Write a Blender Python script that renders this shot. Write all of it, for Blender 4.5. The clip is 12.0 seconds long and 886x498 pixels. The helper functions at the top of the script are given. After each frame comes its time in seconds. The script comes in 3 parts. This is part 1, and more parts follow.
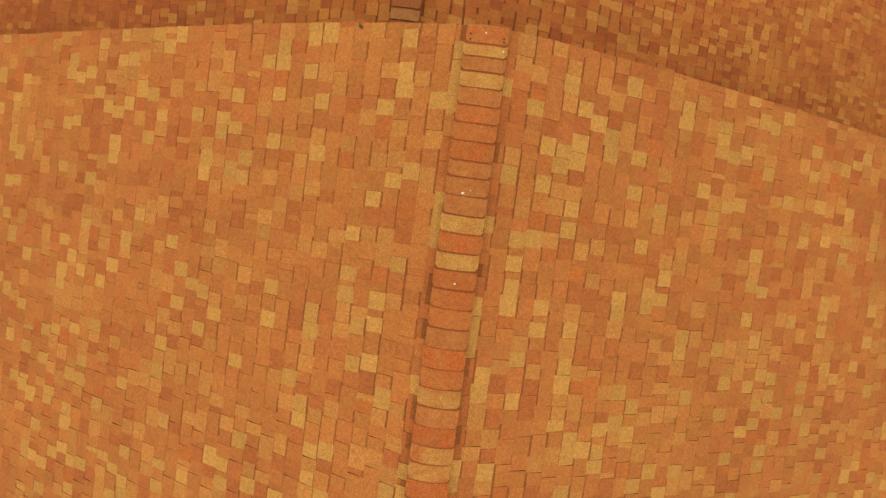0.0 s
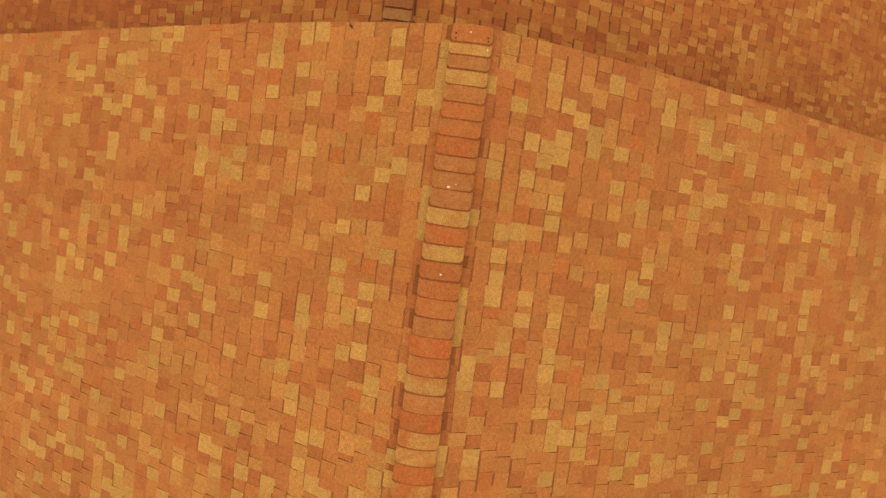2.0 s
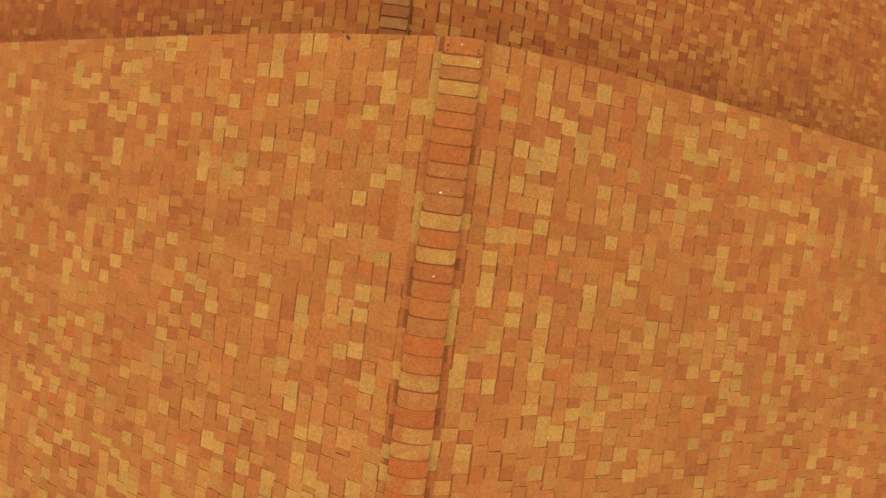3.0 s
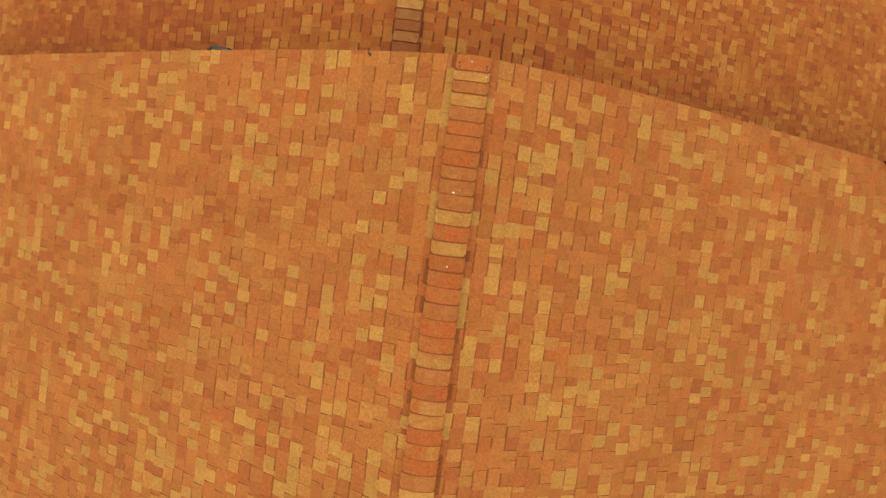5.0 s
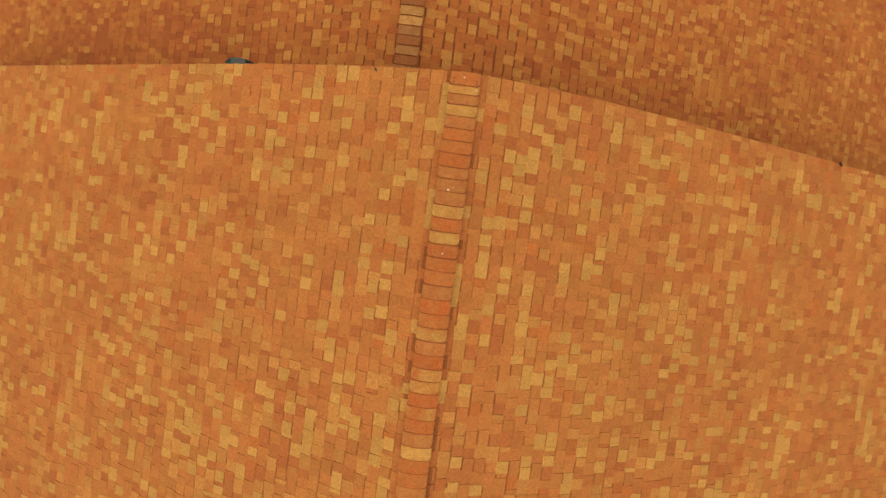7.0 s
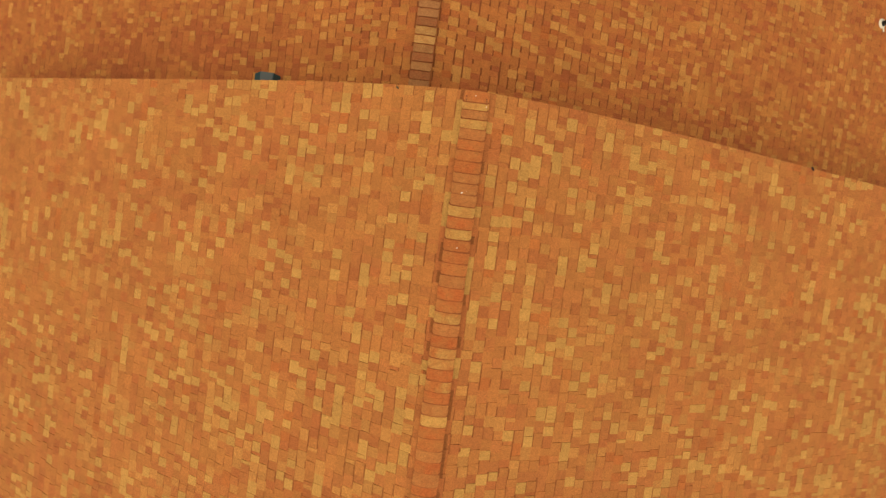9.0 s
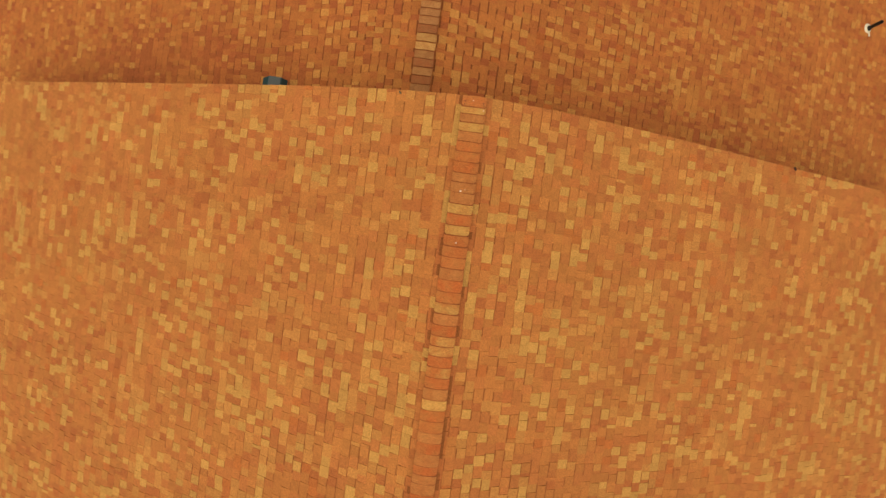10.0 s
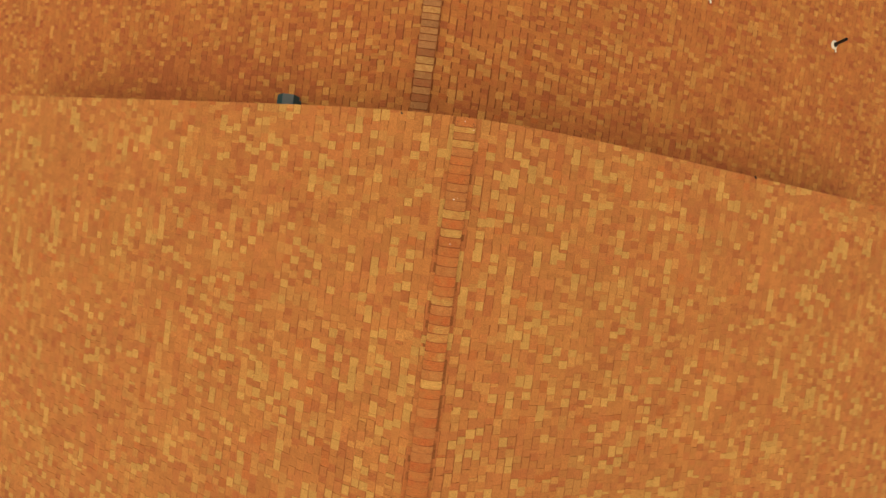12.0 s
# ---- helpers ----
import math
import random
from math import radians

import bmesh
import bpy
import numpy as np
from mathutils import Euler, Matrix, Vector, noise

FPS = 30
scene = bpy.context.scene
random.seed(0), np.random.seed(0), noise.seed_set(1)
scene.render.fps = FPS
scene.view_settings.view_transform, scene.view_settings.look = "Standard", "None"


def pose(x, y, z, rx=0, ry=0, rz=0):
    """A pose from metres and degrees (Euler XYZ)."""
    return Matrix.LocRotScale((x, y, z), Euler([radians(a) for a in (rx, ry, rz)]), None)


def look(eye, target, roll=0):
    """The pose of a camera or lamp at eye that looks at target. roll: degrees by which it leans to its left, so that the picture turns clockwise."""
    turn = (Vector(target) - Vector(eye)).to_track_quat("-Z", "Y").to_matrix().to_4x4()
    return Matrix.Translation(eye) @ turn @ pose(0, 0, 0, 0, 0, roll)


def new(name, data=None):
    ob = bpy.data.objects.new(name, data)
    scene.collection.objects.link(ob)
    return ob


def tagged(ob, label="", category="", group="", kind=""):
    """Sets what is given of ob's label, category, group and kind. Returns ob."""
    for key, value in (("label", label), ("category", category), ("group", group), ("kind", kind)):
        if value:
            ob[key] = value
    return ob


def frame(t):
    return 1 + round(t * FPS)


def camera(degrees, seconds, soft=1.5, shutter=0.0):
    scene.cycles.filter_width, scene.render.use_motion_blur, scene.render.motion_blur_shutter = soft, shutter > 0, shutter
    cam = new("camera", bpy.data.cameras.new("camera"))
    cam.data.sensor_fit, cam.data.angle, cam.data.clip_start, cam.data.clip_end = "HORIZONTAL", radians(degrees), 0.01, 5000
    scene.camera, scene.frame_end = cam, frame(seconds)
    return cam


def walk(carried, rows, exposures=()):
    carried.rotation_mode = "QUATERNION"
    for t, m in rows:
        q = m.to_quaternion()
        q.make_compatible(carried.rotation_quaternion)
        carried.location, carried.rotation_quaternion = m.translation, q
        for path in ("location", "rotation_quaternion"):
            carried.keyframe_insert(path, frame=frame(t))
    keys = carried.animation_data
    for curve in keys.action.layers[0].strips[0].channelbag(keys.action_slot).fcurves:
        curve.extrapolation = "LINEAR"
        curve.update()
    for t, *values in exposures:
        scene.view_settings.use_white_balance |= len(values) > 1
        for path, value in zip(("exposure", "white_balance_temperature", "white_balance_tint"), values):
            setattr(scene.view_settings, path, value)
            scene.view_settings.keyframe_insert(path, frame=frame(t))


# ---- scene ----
cam = camera(75.0, 12.0, 1.45)
ROLL, TILT, LEAN = 7.629, -2.196, 0.784
# seconds, place, and the gimbal's small turns in degrees
PATH = [
    (0.0, -0.081, -1.355, 17.019, -0.094, -0.053, -0.026),
    (0.5, -0.092, -1.401, 17.048, -0.093, -0.066, -0.028),
    (1.0, -0.093, -1.437, 17.097, -0.091, -0.070, -0.038),
    (1.5, -0.071, -1.424, 17.114, -0.085, -0.072, -0.006),
    (2.0, 0.024, -1.395, 17.159, -0.072, -0.062, 0.016),
    (2.5, 0.084, -1.372, 17.242, -0.043, -0.036, -0.003),
    (4.5, 0.016, -1.354, 17.731, -0.018, -0.006, -0.046),
    (5.0, -0.008, -1.407, 17.907, -0.020, 0.012, -0.051),
    (5.5, 0.021, -1.439, 18.126, 0.0, 0.0, 0.0),
    (6.0, 0.052, -1.451, 18.301, 0.0, 0.0, 0.0),
    (6.5, 0.056, -1.470, 18.495, 0.0, 0.0, 0.0),
    (8.5, -0.057, -1.485, 19.363, 0.0, 0.0, 0.0),
    (9.0, -0.097, -1.519, 19.588, 0.0, 0.0, 0.0),
    (9.5, -0.089, -1.541, 19.816, 0.0, 0.0, 0.0),
    (10.0, -0.083, -1.563, 20.045, 0.0, 0.0, 0.0),
    (10.5, -0.053, -1.548, 20.300, 0.0, 0.0, 0.0),
    (11.0, -0.013, -1.522, 20.571, 0.0, 0.0, 0.0),
    (11.5, -0.007, -1.508, 20.860, 0.0, 0.0, 0.0),
    (12.0, -0.016, -1.506, 21.145, 0.0, 0.0, 0.0),
]
GIMBAL = pose(0, 0, 0, 0, 0, ROLL) @ pose(0, 0, 0, TILT) @ pose(0, 0, 0, 0, LEAN)
walk(cam, [(t, pose(x, y, z) @ GIMBAL @ pose(0, 0, 0, *turns)) for t, x, y, z, *turns in PATH], exposures=[(0.0, 0.0, 7800, 10), (12.0, 0.0, 7800, 10)])

# ---- daylight: bright overcast with a broad, veiled sun ----
SUN_FROM = Vector((-0.045, -0.14, 0.98)).normalized()
world = bpy.data.worlds.new("overcast_sky")
scene.world = world
world.use_nodes = True
wn = world.node_tree
wn.nodes.clear()
sky = wn.nodes.new("ShaderNodeTexSky")
sky.sky_type = "NISHITA"
sky.sun_disc = False
sky.sun_elevation = math.asin(SUN_FROM.z)
sky.sun_rotation = math.atan2(SUN_FROM.x, SUN_FROM.y)
sky.dust_density = 4.0
sky.air_density = 1.0
sky_bg = wn.nodes.new("ShaderNodeBackground")
sky_bg.inputs["Strength"].default_value = 0.085
sky_out = wn.nodes.new("ShaderNodeOutputWorld")
wn.links.new(sky.outputs[0], sky_bg.inputs["Color"])
wn.links.new(sky_bg.outputs[0], sky_out.inputs["Surface"])
sun = new("sun", bpy.data.lights.new("sun", "SUN"))
sun.data.energy = 2.0
sun.data.angle = radians(84)
sun.data.color = (1.0, 0.93, 0.82)
sun.matrix_world = look(SUN_FROM * 60, (0, 0, 0))


# ---- materials ----
def node_material(name, rough=0.9, metal=0.0):
    mat = bpy.data.materials.new(name)
    mat.use_nodes = True
    nt = mat.node_tree
    bsdf = nt.nodes["Principled BSDF"]
    bsdf.inputs["Roughness"].default_value = rough
    bsdf.inputs["Metallic"].default_value = metal
    return mat, nt, bsdf


def noise_node(nt, coord, scale, detail=2.0):
    n = nt.nodes.new("ShaderNodeTexNoise")
    n.inputs["Scale"].default_value = scale
    n.inputs["Detail"].default_value = detail
    nt.links.new(coord, n.inputs["Vector"])
    return n.outputs["Fac"]


def maths(nt, op, a, b):
    n = nt.nodes.new("ShaderNodeMath")
    n.operation = op
    for i, v in enumerate((a, b)):
        if isinstance(v, (int, float)):
            n.inputs[i].default_value = v
        else:
            nt.links.new(v, n.inputs[i])
    return n.outputs[0]


def blend(nt, fac, a, b, mode="MIX"):
    n = nt.nodes.new("ShaderNodeMix")
    n.data_type = "RGBA"
    n.blend_type = mode
    for socket, v in (("Factor", fac), ("A", a), ("B", b)):
        s = [i for i in n.inputs if i.name == socket and (socket == "Factor" or i.type == "RGBA")][0]
        if isinstance(v, (int, float)):
            s.default_value = v
        elif isinstance(v, tuple):
            s.default_value = (*v, 1)
        else:
            nt.links.new(v, s)
    return [o for o in n.outputs if o.type == "RGBA"][0]


def granules(name, colour, other, spread=0.17, pieces="island", patch=26.0, moss_share=0.16):
    """Ceramic roofing granules: a base tint mixed with a second one, each piece a little lighter or darker."""
    mat, nt, bsdf = node_material(name, 0.93)
    bsdf.inputs["Specular IOR Level"].default_value = 0.25
    place = nt.nodes.new("ShaderNodeNewGeometry").outputs["Position"]
    if pieces == "island":
        chance = nt.nodes.new("ShaderNodeNewGeometry").outputs["Random Per Island"]
    else:
        chance = nt.nodes.new("ShaderNodeObjectInfo").outputs["Random"]
    fine = noise_node(nt, place, 230.0, 2.0)
    cloud = noise_node(nt, place, patch, 3.0)
    if patch < 20:
        ramp = nt.nodes.new("ShaderNodeMapRange")
        ramp.inputs["From Min"].default_value, ramp.inputs["From Max"].default_value = 0.38, 0.62
        nt.links.new(cloud, ramp.inputs["Value"])
        cloud = ramp.outputs[0]
    large = noise_node(nt, place, 0.9, 3.0)
    grain = maths(nt, "SUBTRACT", maths(nt, "MULTIPLY", fine, 2.4), 0.75)
    mixed = blend(nt, maths(nt, "MULTIPLY", cloud, 0.85), colour, other)
    value = maths(nt, "ADD", maths(nt, "MULTIPLY", chance, spread), 1 - spread * 0.5)
    value = maths(nt, "MULTIPLY", value, maths(nt, "ADD", maths(nt, "MULTIPLY", grain, 1.1), 0.505))
    value = maths(nt, "MULTIPLY", value, maths(nt, "ADD", maths(nt, "MULTIPLY", large, 0.3), 0.85))
    value = maths(nt, "MULTIPLY", value, maths(nt, "ADD", maths(nt, "MULTIPLY", noise_node(nt, place, 34.0, 4.0), 0.56), 0.72))
    moss = nt.nodes.new("ShaderNodeMapRange")
    moss.inputs["From Min"].default_value, moss.inputs["From Max"].default_value = 0.50, 0.74
    moss.inputs["To Max"].default_value = moss_share
    nt.links.new(noise_node(nt, place, 0.45, 4.0), moss.inputs["Value"])
    mixed = blend(nt, moss.outputs[0], mixed, (0.40, 0.215, 0.045))
    grey = nt.nodes.new("ShaderNodeCombineColor")
    for i in range(3):
        nt.links.new(value, grey.inputs[i])
    nt.links.new(blend(nt, 1.0, mixed, grey.outputs[0], "MULTIPLY"), bsdf.inputs["Base Color"])
    bump = nt.nodes.new("ShaderNodeBump")
    bump.inputs["Strength"].default_value = 0.35
    bump.inputs["Distance"].default_value = 0.002
    nt.links.new(fine, bump.inputs["Height"])
    nt.links.new(bump.outputs[0], bsdf.inputs["Normal"])
    return mat


# tint, second tint, share of the tabs; the older lower roof has weathered to a browner blend
UPPER_BLEND = {
    "straw": ((0.555, 0.286, 0.075), (0.515, 0.247, 0.063), 0.14),
    "tan": ((0.53, 0.230, 0.060), (0.49, 0.196, 0.052), 0.17),
    "amber": ((0.49, 0.182, 0.048), (0.46, 0.160, 0.042), 0.34),
    "russet": ((0.465, 0.155, 0.044), (0.48, 0.164, 0.045), 0.25),
    "clay": ((0.43, 0.130, 0.038), (0.455, 0.143, 0.040), 0.09),
    "orange": ((0.48, 0.140, 0.036), (0.465, 0.146, 0.038), 0.03),
}
LOWER_BLEND = {
    "straw": ((0.53, 0.235, 0.060), (0.50, 0.203, 0.052), 0.13),
    "tan": ((0.50, 0.192, 0.047), (0.465, 0.168, 0.042), 0.16),
    "amber": ((0.455, 0.153, 0.039), (0.43, 0.138, 0.036), 0.34),
    "russet": ((0.42, 0.126, 0.035), (0.43, 0.134, 0.036), 0.28),
    "clay": ((0.365, 0.098, 0.030), (0.39, 0.110, 0.032), 0.11),
    "orange": ((0.43, 0.116, 0.029), (0.41, 0.120, 0.030), 0.02),
}
SHADES = list(UPPER_BLEND)


def palette(blend_of, band, pieces, moss_share=0.16):
    mats = [granules("granules_" + k, *blend_of[k][:2], pieces=pieces, moss_share=moss_share) for k in SHADES]
    # last material: dark head band, printed line and painted shade in one
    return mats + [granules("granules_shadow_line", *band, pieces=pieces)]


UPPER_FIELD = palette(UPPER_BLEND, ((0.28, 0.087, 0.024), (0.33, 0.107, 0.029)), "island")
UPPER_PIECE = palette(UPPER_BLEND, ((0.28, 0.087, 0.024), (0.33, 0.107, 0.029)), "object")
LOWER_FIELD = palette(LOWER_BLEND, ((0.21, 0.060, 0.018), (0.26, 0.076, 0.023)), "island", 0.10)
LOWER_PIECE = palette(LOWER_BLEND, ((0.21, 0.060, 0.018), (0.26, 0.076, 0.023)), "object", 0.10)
CAPS = {
    "o": granules("cap_orange", (0.465, 0.136, 0.036), (0.45, 0.160, 0.043), 0.12, "object", 9.0),
    "d": granules("cap_deep_orange", (0.465, 0.120, 0.031), (0.43, 0.142, 0.038), 0.12, "object", 9.0),
    "a": granules("cap_amber", (0.47, 0.178, 0.051), (0.44, 0.146, 0.041), 0.12, "object", 9.0),
    "s": granules("cap_straw", (0.55, 0.283, 0.074), (0.50, 0.215, 0.056), 0.12, "object", 9.0),
    "m": granules("cap_mixed", (0.50, 0.240, 0.064), (0.45, 0.118, 0.030), 0.12, "object", 6.0),
}
OLD_CAPS = {
    "b": granules("old_cap_brown", (0.37, 0.160, 0.055), (0.33, 0.135, 0.047), 0.2, "object", 9.0),
    "r": granules("old_cap_russet", (0.35, 0.112, 0.036), (0.33, 0.125, 0.042), 0.2, "object", 9.0),
    "t": granules("old_cap_tan", (0.42, 0.190, 0.062), (0.36, 0.140, 0.046), 0.15, "object", 9.0),
    "y": granules("old_cap_straw", (0.50, 0.255, 0.078), (0.44, 0.195, 0.058), 0.15, "object", 9.0),
}


# contact shade under each overlapping butt, painted as a dark strip on cap heads
cap_shade_mat = granules("cap_head_shade", (0.27, 0.077, 0.023), (0.32, 0.096, 0.028), 0.2, "object", 12.0)
deep_cap_shade_mat = granules("deep_cap_head_shade", (0.26, 0.073, 0.022), (0.31, 0.092, 0.027), 0.2, "object", 12.0)


def plain(name, colour, rough=0.7, metal=0.0, grain=30.0, depth=0.25):
    mat, nt, bsdf = node_material(name, rough, metal)
    place = nt.nodes.new("ShaderNodeNewGeometry").outputs["Position"]
    cloud = noise_node(nt, place, grain, 4.0)
    dark = tuple(c * (1 - depth) for c in colour)
    nt.links.new(blend(nt, cloud, dark, colour), bsdf.inputs["Base Color"])
    nt.links.new(maths(nt, "ADD", maths(nt, "MULTIPLY", cloud, 0.2), rough - 0.1), bsdf.inputs["Roughness"])
    return mat


deck_mat = plain("asphalt_underlay", (0.15, 0.052, 0.016), 0.95)
wall_mat = plain("brown_cladding", (0.13, 0.07, 0.035), 0.85, grain=8.0)
trim_mat = plain("brown_drip_edge", (0.36, 0.14, 0.045), 0.55, grain=12.0)
grass_mat = plain("dry_grass", (0.16, 0.13, 0.05), 0.95, grain=3.0, depth=0.5)
steel_mat = plain("weathered_teal_steel", (0.016, 0.088, 0.096), 0.6, 0.0, 40.0)
dark_mat = plain("dark_opening", (0.008, 0.012, 0.015), 0.8)
# lighter than the hood sides: sky reflection put into the plate's colour
top_mat = plain("sky_sheen_steel", (0.075, 0.092, 0.084), 0.6, 0.0, 40.0)
vent_mat = plain("dark_brown_plastic", (0.035, 0.018, 0.010), 0.8)
pipe_mat = plain("black_plastic_pipe", (0.006, 0.012, 0.012), 0.6)
white_mat = plain("white_flashing", (0.82, 0.74, 0.54), 0.5, depth=0.1)
lime_mat = plain("chalky_white", (0.85, 0.79, 0.60), 0.8, depth=0.1)
leaf_mat = plain("weathered_leaf", (0.30, 0.25, 0.13), 0.85, grain=120.0, depth=0.7)
nail_mat = plain("rusty_nail_steel", (0.06, 0.03, 0.018), 0.5, 0.6)


# ---- mesh helpers ----
def part(name, bm, material, parent, label=""):
    mesh = bpy.data.meshes.new(name)
    bmesh.ops.recalc_face_normals(bm, faces=bm.faces)
    bm.to_mesh(mesh)
    bm.free()
    for mat in material if isinstance(material, list) else [material]:
        mesh.materials.append(mat)
    ob = new(name, mesh)
    ob.parent = parent
    return tagged(ob, label)


def hull(points, faces):
    bm = bmesh.new()
    vs = [bm.verts.new(p) for p in points]
    for f in faces:
        bm.faces.new([vs[i] for i in f])
    return bm


def box(x0, y0, z0, x1, y1, z1, edge=0.0):
    bm = hull([(x, y, z) for z in (z0, z1) for y in (y0, y1) for x in (x0, x1)],
              [(0, 1, 3, 2), (4, 6, 7, 5), (0, 4, 5, 1), (2, 3, 7, 6), (0, 2, 6, 4), (1, 5, 7, 3)])
    if edge:
        bmesh.ops.bevel(bm, geom=bm.edges[:], offset=edge, segments=2, affect="EDGES")
    return bm


def tube(radius, low, high, inner=0.0, sides=20, top_radius=None):
    bm = bmesh.new()
    top_radius = radius if top_radius is None else top_radius
    rings = [(radius, low), (top_radius, high)]
    if inner:
        rings += [(inner, high), (inner, low + 0.02)]
    loops = [[bm.verts.new((r * math.cos(i * math.tau / sides), r * math.sin(i * math.tau / sides), z)) for i in range(sides)] for r, z in rings]
    for a, b in zip(loops, loops[1:]):
        for i in range(sides):
            bm.faces.new((a[i], a[(i + 1) % sides], b[(i + 1) % sides], b[i]))
    bm.faces.new(loops[-1])
    bm.faces.new(loops[0])
    return bm


def slope_frame(ridge_x, ridge_z, pitch, side):
    """x: along the ridge; y: down the slope; z: out of the roof."""
    c, s = math.cos(pitch), math.sin(pitch)
    down = Vector((side * c, 0, -s))
    out = Vector((side * s, 0, c))
    along = down.cross(out)
    m = Matrix((along, down, out)).transposed().to_4x4()
    m.translation = (ridge_x, 0, ridge_z)
    return m


# ---- the two roofs ----
EXPOSURE = 0.150
UPPER = dict(x=0.0, z=13.0, pitch=math.atan(0.4933))
LOWER = dict(x=-0.877, z=10.625, pitch=math.atan(0.479))


def rake(x):
    """Where the upper roof ends, a little flared towards its eaves."""
    return 0.03 + 0.125 * (1 - math.exp(-abs(x) / 1.2))


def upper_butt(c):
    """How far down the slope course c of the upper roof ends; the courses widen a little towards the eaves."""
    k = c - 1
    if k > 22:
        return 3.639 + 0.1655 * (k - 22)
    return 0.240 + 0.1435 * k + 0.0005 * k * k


def lower_butt(c):
    """The same for the lower roof, which has broader courses."""
    return 0.017 + 0.163 * c + 0.0004 * min(c, 25) * c


def deck(name, roof, side, reach, y0, y1, label):
    """The boarded deck of one slope, with the shingles' plane as its upper face."""
    m = slope_frame(roof["x"], roof["z"], roof["pitch"], side)
    along = m.to_3x3() @ Vector((1, 0, 0))
    lo, hi = sorted((y0 * along.y, y1 * along.y))
    t = -0.045
    bm = hull([(x, y, z) for z in (t, -0.006) for y in (0.0, reach) for x in (lo, hi)],
              [(0, 1, 3, 2), (4, 6, 7, 5), (0, 4, 5, 1), (2, 3, 7, 6), (0, 2, 6, 4), (1, 5, 7, 3)])
    ob = part(name, bm, deck_mat, None)
    ob.matrix_world = m
    tagged(ob, label, "roof", kind="structure")
    return ob, lo, hi


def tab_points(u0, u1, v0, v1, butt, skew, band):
    """A tab of a course: thin at its head, thick at its butt; with band, a strip at the head for the printed line and
    painted tooth shade.
    """
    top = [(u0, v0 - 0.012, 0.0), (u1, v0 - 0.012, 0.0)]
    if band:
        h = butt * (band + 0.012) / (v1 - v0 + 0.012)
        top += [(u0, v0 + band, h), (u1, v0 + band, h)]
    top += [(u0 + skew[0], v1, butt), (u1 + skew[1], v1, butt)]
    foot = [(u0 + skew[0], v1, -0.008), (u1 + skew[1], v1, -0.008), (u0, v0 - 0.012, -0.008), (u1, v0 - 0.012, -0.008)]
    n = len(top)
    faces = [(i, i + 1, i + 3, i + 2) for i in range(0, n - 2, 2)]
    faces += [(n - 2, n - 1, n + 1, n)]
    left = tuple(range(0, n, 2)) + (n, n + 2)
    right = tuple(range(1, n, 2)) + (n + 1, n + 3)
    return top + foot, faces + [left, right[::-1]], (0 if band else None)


# how often each tint falls on the raised teeth and on the sunk gaps between them
UPPER_LENGTHS = (0.05, 0.10, 0.11, 0.12, 0.125, 0.13, 0.14, 0.15, 0.165, 0.185)
LOWER_LENGTHS = (0.06, 0.085, 0.095, 0.10, 0.105, 0.115, 0.125, 0.14)
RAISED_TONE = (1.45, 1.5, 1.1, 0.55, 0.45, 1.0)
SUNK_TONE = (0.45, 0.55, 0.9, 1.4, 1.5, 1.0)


def cut_course(rng, lo, hi, lengths, marked):
    """Start, end and fixed tint (or None) of each tab of one course; marked holds (middle, tint) of tabs with a known place."""
    spans = []
    for mid, tint in sorted(marked):
        half = rng.uniform(0.056, 0.070)
        a, b = mid - half, mid + half
        if spans and a < spans[-1][1]:
            a = spans[-1][1] = (spans[-1][1] + a) / 2
        spans.append([a, b, tint])
    u = lo - rng.uniform(0.0, 0.2)
    for a, b, tint in spans + [[hi, hi, None]]:
        gap = a - u
        if gap > 0.035:
            run = [rng.choice(lengths) * rng.uniform(0.94, 1.06)]
            while sum(run) < gap - (0.05 if a < hi else 0.0):
                run.append(rng.choice(lengths) * rng.uniform(0.94, 1.06))
            scale = gap / sum(run) if a < hi else 1.0
            for length in run:
                yield u, u + length * scale, None
                u += length * scale
        else:
            a = u
        if tint is not None:
            yield a, b, tint
            u = b


